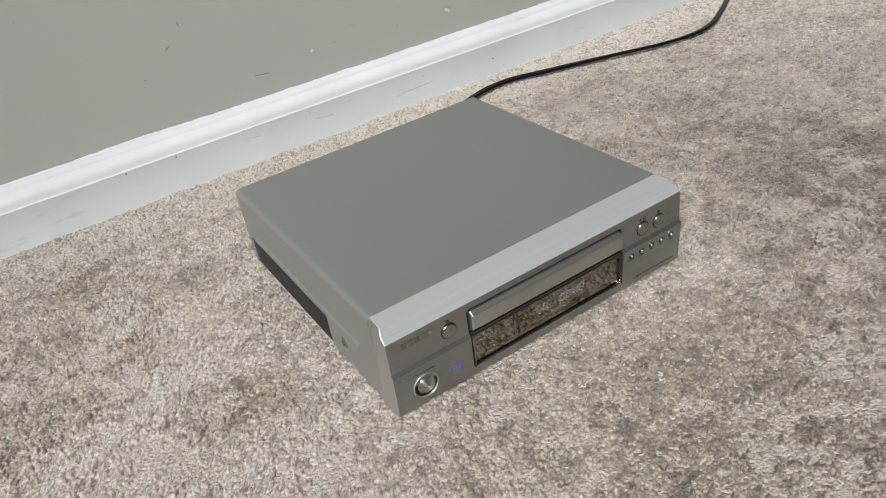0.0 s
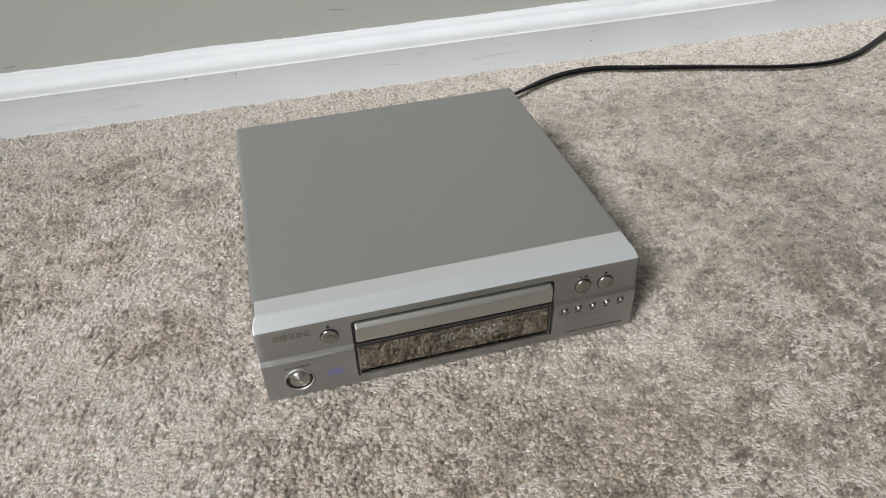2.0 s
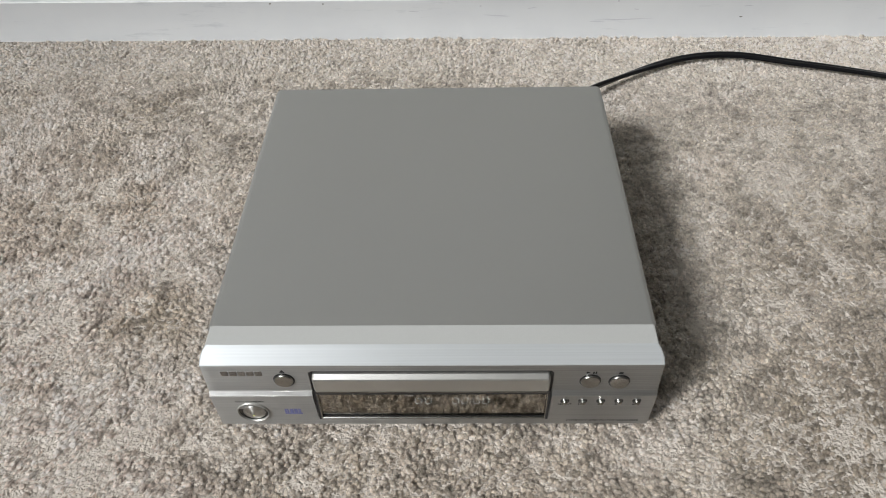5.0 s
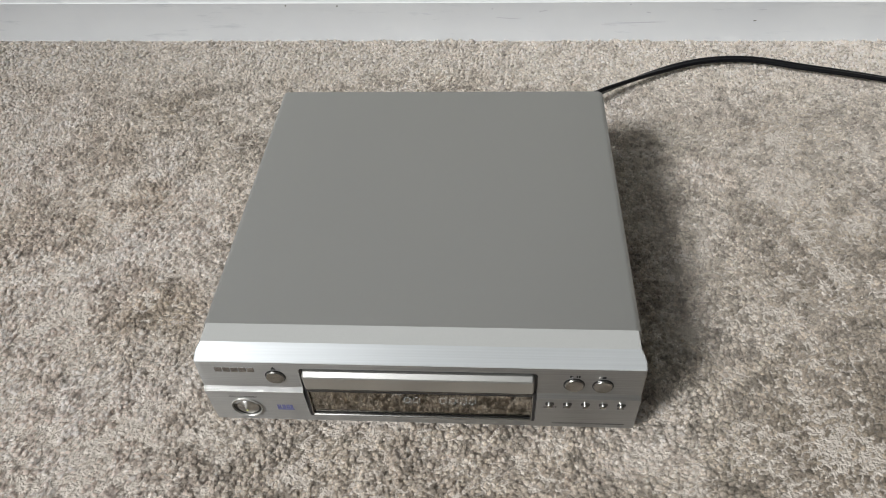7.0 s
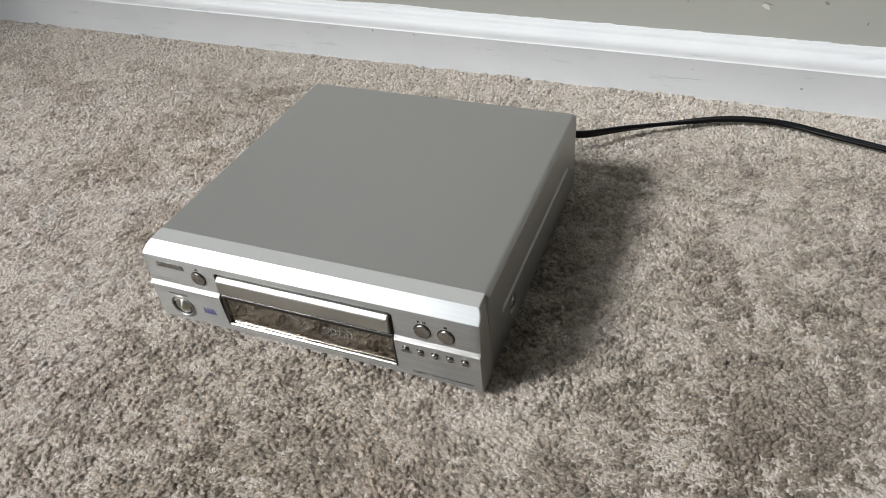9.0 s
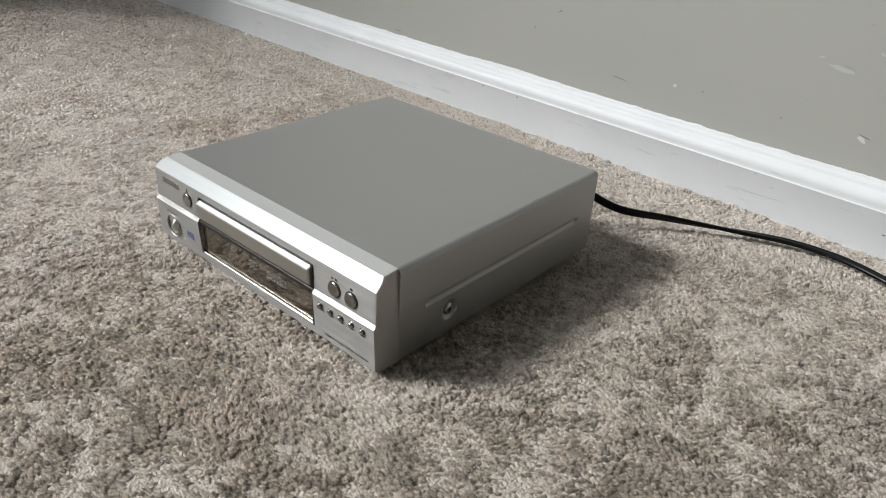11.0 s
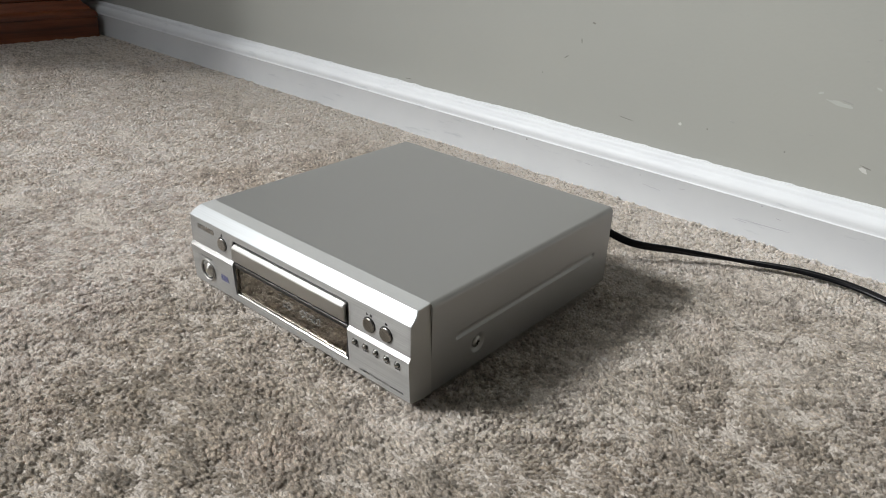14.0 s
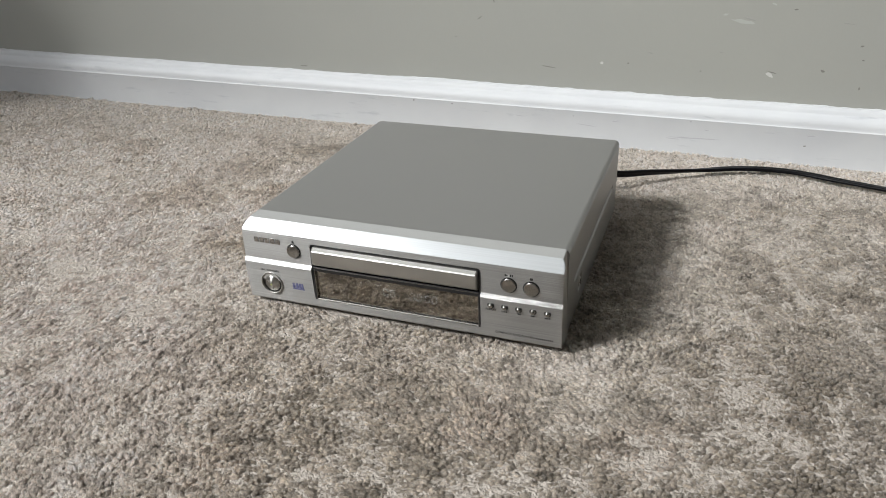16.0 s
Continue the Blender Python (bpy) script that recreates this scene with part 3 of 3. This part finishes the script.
def cover():
    """Folded sheet-metal cover with pressed grooves, screw dimples and a vent recess."""
    hx, r, z0 = 0.1238, 0.0042, 0.0012
    ny = 230
    ys = [FRONT, FRONT + 0.00012] + [FRONT + (BACK - FRONT) * i / ny for i in range(1, ny + 1)]
    side = [z0 + (TOP - r - z0) * i / 84 for i in range(85)]

    def press(y, z, left):
        d = 0.0
        gy = min(max(y, 0.0515), 0.2285)
        g = math.hypot(y - gy, z - 0.0343) / 0.0024
        if g < 1:
            d = max(d, 0.0017 * min(1.0, 2.6 * (1 - g)))
        sy, sz = (0.0735, 0.0192) if not left else (0.0785, 0.0165)
        g = math.hypot(y - sy, z - sz) / 0.0078
        if g < 1:
            d = max(d, 0.0017 * min(1.0, 2.6 * (1 - g)))
        if left and 0.1005 < y < 0.2500 and z < 0.0272:
            d = max(d, 0.0045)
        return d

    rings = []
    for y in ys:
        row = [(hx - press(y, z, False), y, z) for z in side]
        row += [(hx - r + r * math.cos(a), y, TOP - r + r * math.sin(a)) for a in (radians(90 * i / 7) for i in range(1, 8))]
        row += [(hx - r - 2 * (hx - r) * i / 6, y, TOP) for i in range(1, 6)]
        row += [(-hx + r - r * math.sin(a), y, TOP - r + r * math.cos(a)) for a in (radians(90 * i / 7) for i in range(0, 8))]
        row += [(-hx + press(y, z, True), y, z) for z in reversed(side[:-1])]
        rings.append(row)
    bm = loft(rings)
    return bm


case = part("top_cover", cover(), CASE, player, "satin silver-grey painted metal cover", True)
part("seam", box(-0.1222, 0.1222, FRONT - 0.0004, FRONT + 0.0003, 0.003, TOP - 0.0012), END, case, "thin recessed seam")
vent = part("side_vent", box(-0.1202, -0.1189, 0.1012, 0.2494, 0.0014, 0.0268), SLAT, player, "black louvred side vent")
for i in range(7):
    z = 0.0032 + i * 0.0036
    bm = loft([[(-0.1202, y, z), (-0.1232, y, z - 0.0006), (-0.1234, y, z + 0.0004), (-0.1202, y, z + 0.0016)] for y in (0.1012, 0.2494)])
    part("slat", bm, SLAT, vent)


def side_screw(x, out, y, z):
    """Pan-head screw with a cross slot, its axis along x."""
    bm = bmesh.new()
    prof = [(0.0044, 0.0), (0.0044, 0.0006), (0.0040, 0.0012), (0.0030, 0.0017), (0.0016, 0.0020), (0.0003, 0.0021)]
    rings = [[(x + out * d, y + r * math.cos(a), z + r * math.sin(a)) for a in (2 * math.pi * i / 24 for i in range(24))] for r, d in prof]
    loft(rings, bm)
    return bm


for x, out, y, z in ((0.1220, 1, 0.0735, 0.0192), (-0.1220, -1, 0.0785, 0.0165)):
    screw = part("screw", side_screw(x, out, y, z), STEEL, player, "cross-head steel screw", True)
    bm = box(x + out * 0.0012, x + out * 0.00225, y - 0.0022, y + 0.0022, z - 0.0004, z + 0.0004)
    add_box(bm, x + out * 0.0012, x + out * 0.00225, y - 0.0004, y + 0.0004, z - 0.0022, z + 0.0022)
    part("cross_slot", bm, BLACK, screw)

part("back_plate", box(-0.1225, 0.1225, BACK - 0.0015, BACK + 0.001, 0.002, TOP - 0.002), SLAT, player, "dark rear plate")
for sx in (-1, 1):
    for y in (0.035, 0.225):
        part("foot", loft([[(sx * 0.095 + r * math.cos(a), y + r * math.sin(a), z) for a in (2 * math.pi * i / 24 for i in range(24))] for r, z in ((0.014, -0.0050 if y < 0.1 else -0.0105), (0.016, -0.002), (0.017, 0.003))]), BLACK, player, "black round rubber foot")

# tray opening
rim = box(-0.0667, 0.0667, UP + 0.0006, 0.010, 0.0572, 0.0587)
for sx in (-1, 1):
    add_box(rim, min(sx * 0.0651, sx * 0.0667), max(sx * 0.0651, sx * 0.0667), UP + 0.0006, 0.010, 0.0392, 0.0587)
part("opening_rim", rim, BLACK, player, "black shadow-gap rim round the tray")
part("opening_liner", plate(rounded(-0.0666, 0.0666, 0.0114, 0.0584, 0.0028), 0.0085, 0.012), BLACK, player, "black recess behind the tray")


def tray():
    """Drawer front: bevelled bright top edge, gently bowed face, undercut foot."""
    prof = [(0.010, 0.0567), (0.0030, 0.0567), (0.0018, 0.0566), (-0.0008, 0.0549), (-0.0013, 0.0541), (-0.0013, 0.0500), (-0.0012, 0.0465), (-0.0009, 0.0435), (0.0010, 0.0417), (0.0040, 0.0404), (0.010, 0.0400)]
    rings = []
    x0 = 0.0648
    for x, k in ((-x0, 0.0012), (-x0 + 0.0004, 0.0004), (-x0 + 0.0012, 0.0), (x0 - 0.0012, 0.0), (x0 - 0.0004, 0.0004), (x0, 0.0012)):
        rings.append([(x, y + k if y < 0.009 else y, z - (k if z > 0.055 else 0)) for y, z in prof])
    return loft(rings)


part("disc_tray", tray(), TRAY, player, "satin metal disc tray front with a bright upper edge", True, 18)

# display
bezel = bmesh.new()
add_box(bezel, -0.0664, 0.0664, 0.0020, 0.0085, 0.0362, 0.0398)
add_box(bezel, -0.0664, -0.0650, 0.0016, 0.0085, 0.0114, 0.0374)
add_box(bezel, 0.0650, 0.0664, 0.0016, 0.0085, 0.0114, 0.0374)
add_box(bezel, -0.0650, 0.0650, 0.0031, 0.0085, 0.0113, 0.0122)
display = part("display", bezel, BLACK, player, "dark mirrored display window with lit digits")
bm = loft([[(x, 0.0018, 0.0121), (x, 0.0023, 0.0125), (x, 0.0030, 0.0125), (x, 0.0030, 0.0112), (x, 0.0021, 0.0112), (x, 0.0017, 0.0117)] for x in (-0.0650, 0.0650)])
part("lower_lip", bm, CAP, display, "polished metal lip")
part("upper_lip", box(-0.0650, 0.0650, 0.0014, 0.0024, 0.0390, 0.0393), CAP, display, "polished metal lip")
for sx in (-1, 1):
    part("side_lip", box(min(sx * 0.0645, sx * 0.0650), max(sx * 0.0645, sx * 0.0650), 0.0018, 0.0034, 0.0125, 0.0374), CAP, display, "polished metal lip")
pane = part("display_pane", plate([(-0.0650, 0.0374), (0.0650, 0.0374), (0.0650, 0.0124), (-0.0650, 0.0124)], 0.0036, 0.0041), MIRROR, display, "smoked half-mirror pane")

SEGS = {"a": (0, 2, 1, 2), "b": (1, 1, 1, 2), "c": (1, 0, 1, 1), "d": (0, 0, 1, 0), "e": (0, 0, 0, 1), "f": (0, 1, 0, 2)}


def digit(x, z, w, h, y):
    bm = bmesh.new()
    t, gap = 0.00030, 0.00055
    slope = 0.10
    for x0, z0, x1, z1 in SEGS.values():
        a, b, c, d = x + x0 * w, z + z0 * h / 2, x + x1 * w, z + z1 * h / 2
        if b == d:
            pts = [(a + gap, b - t / 2), (c - gap, b - t / 2), (c - gap, b + t / 2), (a + gap, b + t / 2)]
        else:
            pts = [(a - t / 2, b + gap), (a + t / 2, b + gap), (a + t / 2, d - gap), (a - t / 2, d - gap)]
        plate([(p + (q - z) * slope, q) for p, q in pts], y, y + 0.0002, bm)
    return bm


for x in (-0.0100, -0.0045, 0.0112, 0.0166, 0.0232, 0.0286):
    part("digit", digit(x, 0.0226, 0.0034, 0.0056, 0.0048), SEGMENT, display, "pale glowing zero digit")
bm = plate([(0.0215, 0.0240), (0.0219, 0.0240), (0.0219, 0.0244), (0.0215, 0.0244)], 0.0048, 0.0050)
plate([(0.0216, 0.0266), (0.0220, 0.0266), (0.0220, 0.0270), (0.0216, 0.0270)], 0.0048, 0.0050, bm)
part("colon", bm, SEGMENT, display)
bm = bmesh.new()
for i in range(5):
    plate([(-0.0160 + i * 0.0011, 0.0304), (-0.0152 + i * 0.0011, 0.0304), (-0.0152 + i * 0.0011, 0.0312), (-0.0160 + i * 0.0011, 0.0312)], 0.0048, 0.0050, bm)
part("indicator_bars", bm, DIM_SEGMENT, display)


def push_button(x, z, r, name, label):
    y = UP
    rim = part(name, lathe([(r * 1.11, y + 0.001), (r * 1.11, y - 0.0002), (r * 1.02, y - 0.0003), (r * 1.02, y + 0.001)], (x, z)), BLACK, player, label, True)
    part("cap", lathe([(r, y + 0.001), (r, y - 0.0008), (r * 0.965, y - 0.0013), (r * 0.91, y - 0.0015), (r * 0.86, y - 0.00145), (r * 0.5, y - 0.0012), (r * 0.02, y - 0.0011)], (x, z)), CAP, rim, "polished domed cap", True)


push_button(-0.0808, 0.0507, 0.0053, "eject_button", "round polished eject button")
push_button(0.0869, 0.0492, 0.0053, "play_button", "round polished play button")
push_button(0.1027, 0.0486, 0.0053, "stop_button", "round polished stop button")


def mark(shapes, y, lean, name):
    bm = bmesh.new()
    for pts in shapes:
        yy = y + lean * (sum(p[1] for p in pts) / len(pts) - 0.03 if lean else 0)
        plate(pts, yy - 0.00012, yy + 0.0003, bm)
    return part(name, bm, PRINT, player)


def tri(x, z, s, way):
    if way == "up":
        return [(x - s, z - s * 0.6), (x + s, z - s * 0.6), (x, z + s * 0.8)]
    d = s if way == "right" else -s
    return [(x - d * 0.8, z - s * 0.7), (x + d * 0.8, z), (x - d * 0.8, z + s * 0.7)]


def bar(x, z, w, h):
    return [(x - w / 2, z - h / 2), (x + w / 2, z - h / 2), (x + w / 2, z + h / 2), (x - w / 2, z + h / 2)]


mark([tri(-0.0808, 0.0588, 0.0013, "up"), bar(-0.0808, 0.0575, 0.0026, 0.0005)], UP, 0, "eject_symbol")
mark([tri(0.0852, 0.0567, 0.0014, "right"), bar(0.0880, 0.0567, 0.0008, 0.0019), bar(0.0893, 0.0567, 0.0008, 0.0019)], UP, 0, "play_pause_symbol")
mark([bar(0.1027, 0.0562, 0.0022, 0.0017)], UP, 0, "stop_symbol")

for i in range(5):
    x, z, r = 0.0745 + i * 0.01005, 0.0318, 0.0018
    y = low_y(z)
    rim = part("small_button", lathe([(r * 1.4, y + 0.001), (r * 1.4, y - 0.0001), (r * 1.05, y - 0.0001), (r * 1.05, y + 0.001)], (x, z), 24), BLACK, player, "tiny polished button", True)
    part("cap", lathe([(r, y + 0.001), (r, y - 0.0010), (r * 0.9, y - 0.0016), (r * 0.66, y - 0.0021), (r * 0.35, y - 0.0024), (r * 0.03, y - 0.0025)], (x, z), 24), CAP, rim, "", True)
zs = 0.0281
ys = low_y(zs)
lettering("REPEAT", 0.0708, 0.0786, zs - 0.0005, low_y(zs) - 0.00015, "repeat_lettering", PRINT, player, LEAN)
mark([bar(0.0826, zs, 0.0005, 0.0016), tri(0.0840, zs, 0.0011, "left"), tri(0.0854, zs, 0.0011, "left")], ys, 0, "skip_back_symbol")
mark([tri(0.0938, zs, 0.0011, "left"), tri(0.0952, zs, 0.0011, "left")], ys, 0, "search_back_symbol")
mark([tri(0.1040, zs, 0.0011, "right"), tri(0.1054, zs, 0.0011, "right")], ys, 0, "search_forward_symbol")
mark([tri(0.1137, zs, 0.0011, "right"), tri(0.1151, zs, 0.0011, "right"), bar(0.1164, zs, 0.0005, 0.0016)], ys, 0, "skip_forward_symbol")

lettering("ON / STANDBY", -0.1118, -0.0952, 0.0308, low_y(0.0308) - 0.00015, "standby_lettering", PRINT, player, LEAN)
lettering("COMPACT DISC PLAYER", 0.0772, 0.1055, 0.0090, low_y(0.0090) - 0.00015, "compact_disc_lettering", PRINT, player, LEAN)
mark([bar(0.1066 + 0.0014 * (i + 0.5), 0.0096, 0.0009, 0.0012) for i in range(9)], low_y(0.0096), 0, "type_bars")

# maker's badge: five raised plain blocks
bm = bmesh.new()
for i in range(5):
    x = -0.1146 + i * 0.00465
    add_box(bm, x, x + 0.0040, UP - 0.00035, UP + 0.0005, 0.0545, 0.0588, 0.0003, 2)
part("badge", bm, BADGE, player, "raised dull metal badge blocks")

# disc format mark
bm = bmesh.new()
zc = 0.0205
for i, (w, h) in enumerate(((0.0012, 0.0040), (0.0007, 0.0040), (0.0020, 0.0042), (0.0020, 0.0042), (0.0014, 0.0042))):
    x = -0.0853 + (0, 0.0015, 0.0030, 0.0055, 0.0079)[i]
    plate(bar(x + w / 2, zc + 0.0006, w, h), low_y(zc) - 0.0002, low_y(zc) + 0.0005, bm)
plate(bar(-0.0804, zc - 0.0024, 0.0100, 0.0010), low_y(zc - 0.0024) - 0.0002, low_y(zc - 0.0024) + 0.0005, bm)
part("format_mark", bm, BLUE, player, "small violet disc mark")


def power_button():
    x, z = -0.1036, 0.0204
    y = low_y(z)
    ring = part("power_button", lathe([(0.0093, y + 0.001), (0.0093, y - 0.0009), (0.0091, y - 0.0012), (0.0088, y - 0.0012), (0.0085, y - 0.0008), (0.0084, y + 0.0002), (0.0084, y + 0.0010)], (x, z)), END, player, "round spun-metal standby button in a dished ring", True)
    # flat disc, its dark colour standing in for shade inside a deeper dish
    part("recess", lathe([(0.0085, y + 0.0005), (0.0085, y - 0.00015), (0.0002, y - 0.00015)], (x, z)), RECESS_SHADE, ring, "flat disc coloured dark as the recess's shade", True)
    x, z = x + 0.0004, z - 0.0004
    part("cap", lathe([(0.0064, y + 0.0005), (0.0064, y - 0.0003), (0.0062, y - 0.0005), (0.0055, y - 0.0009), (0.0040, y - 0.0015), (0.0024, y - 0.0021), (0.0012, y - 0.0025), (0.0004, y - 0.0026)], (x, z), 56), SPUN, ring, "coned spun-metal cap", True)
    part("indicator_light", lathe([(0.0005, y), (0.0005, y - 0.0028), (0.0002, y - 0.0029)], (x, z - 0.0001), 12), LED, ring, "tiny yellow-green light")


power_button()


# ---- power cord ----
def cord():
    """Flat twin flex that twists once as it leaves the player."""
    way = [(0.052, 0.246, 0.048), (0.054, 0.262, 0.052), (0.064, 0.286, 0.046), (0.086, 0.31, 0.031), (0.112, 0.33, 0.018), (0.147, 0.364, 0.0115), (0.195, 0.4015, 0.006), (0.235, 0.4205, 0.006),
           (0.268, 0.4275, 0.006), (0.3, 0.4255, 0.006), (0.34, 0.4135, 0.0055), (0.38, 0.4016, 0.0055), (0.43, 0.3847, 0.0055), (0.5, 0.3605, 0.0055), (0.555, 0.3547, 0.0055), (0.6, 0.3649, 0.0055),
           (0.655, 0.394, 0.0055), (0.735, 0.44, 0.005), (0.8, 0.452, 0.005), (0.95, 0.45, 0.005)]
    pts = [Vector(p) for p in way]
    pts = [pts[0] * 2 - pts[1]] + pts + [pts[-1] * 2 - pts[-2]]
    line = []
    for a, b, c, d in zip(pts, pts[1:], pts[2:], pts[3:]):
        for i in range(10):
            t = i / 10
            line.append(0.5 * (2 * b + (c - a) * t + (2 * a - 5 * b + 4 * c - d) * t * t + (3 * b - a - 3 * c + d) * t ** 3))
    rings = []
    r, off = 0.0020, 0.0018
    outline = [(off + r * math.cos(radians(a)), r * math.sin(radians(a))) for a in range(-120, 121, 30)] + [(-off - r * math.cos(radians(a)), r * math.sin(radians(a))) for a in range(120, -121, -30)]
    for i, p in enumerate(line):
        ahead = (line[min(i + 1, len(line) - 1)] - line[max(i - 1, 0)]).normalized()
        side = ahead.cross(Vector((0, 0, 1))).normalized()
        up = side.cross(ahead)
        tw = radians(75) * (1 - min(1, max(0, (p.x - 0.12) / 0.09))) + radians(14) * math.sin(p.x * 16)
        u0, v0 = side * math.cos(tw) + up * math.sin(tw), up * math.cos(tw) - side * math.sin(tw)
        rings.append([p + u0 * u + v0 * v for u, v in outline])
    return loft(rings)


flex = part("power_cord", cord(), CORD, None, "black flat twin power cord lying on the carpet", True)
tagged(flex, "", "cable")


# ---- chest ----
def chest():
    root = new("wooden_chest")
    tagged(root, "dark cherry wood chest with a stepped plinth against the wall", "chest")
    root.location = (-1.226, 0.465, 0)
    w, d = 0.62, 0.56

    def slab(name, x0, x1, y0, y1, z0, z1, bevel=0.003, label=""):
        part(name, box(x0, x1, y0, y1, z0, z1, bevel), WOOD, root, label)

    slab("plinth", -w, 0, -d, 0, -0.008, 0.040, 0.004, "dark polished plinth")
    prof = [(0.0, 0.040), (0.0, 0.046), (-0.004, 0.052), (-0.010, 0.055), (-0.012, 0.060), (-0.020, 0.066), (-0.022, 0.071)]
    rings = [[(x, -d - x, z), (x, x, z), (-w - x, x, z), (-w - x, -d - x, z)] for x, z in prof]
    part("base_moulding", loft(rings), WOOD, root, "stepped base moulding", True)
    slab("carcass", -w + 0.034, -0.034, -d + 0.026, -0.026, 0.071, 0.65)
    slab("stile", -0.036, -0.024, -0.062, -0.024, 0.071, 0.65)
    slab("stile", -0.036, -0.024, -d + 0.024, -d + 0.062, 0.071, 0.65)
    slab("rail", -0.036, -0.0245, -d + 0.062, -0.062, 0.071, 0.082)
    slab("rail", -0.036, -0.0245, -d + 0.062, -0.062, 0.61, 0.65)
    slab("top", -w - 0.005, 0.005, -d - 0.005, 0.0, 0.65, 0.68, 0.006)


chest()
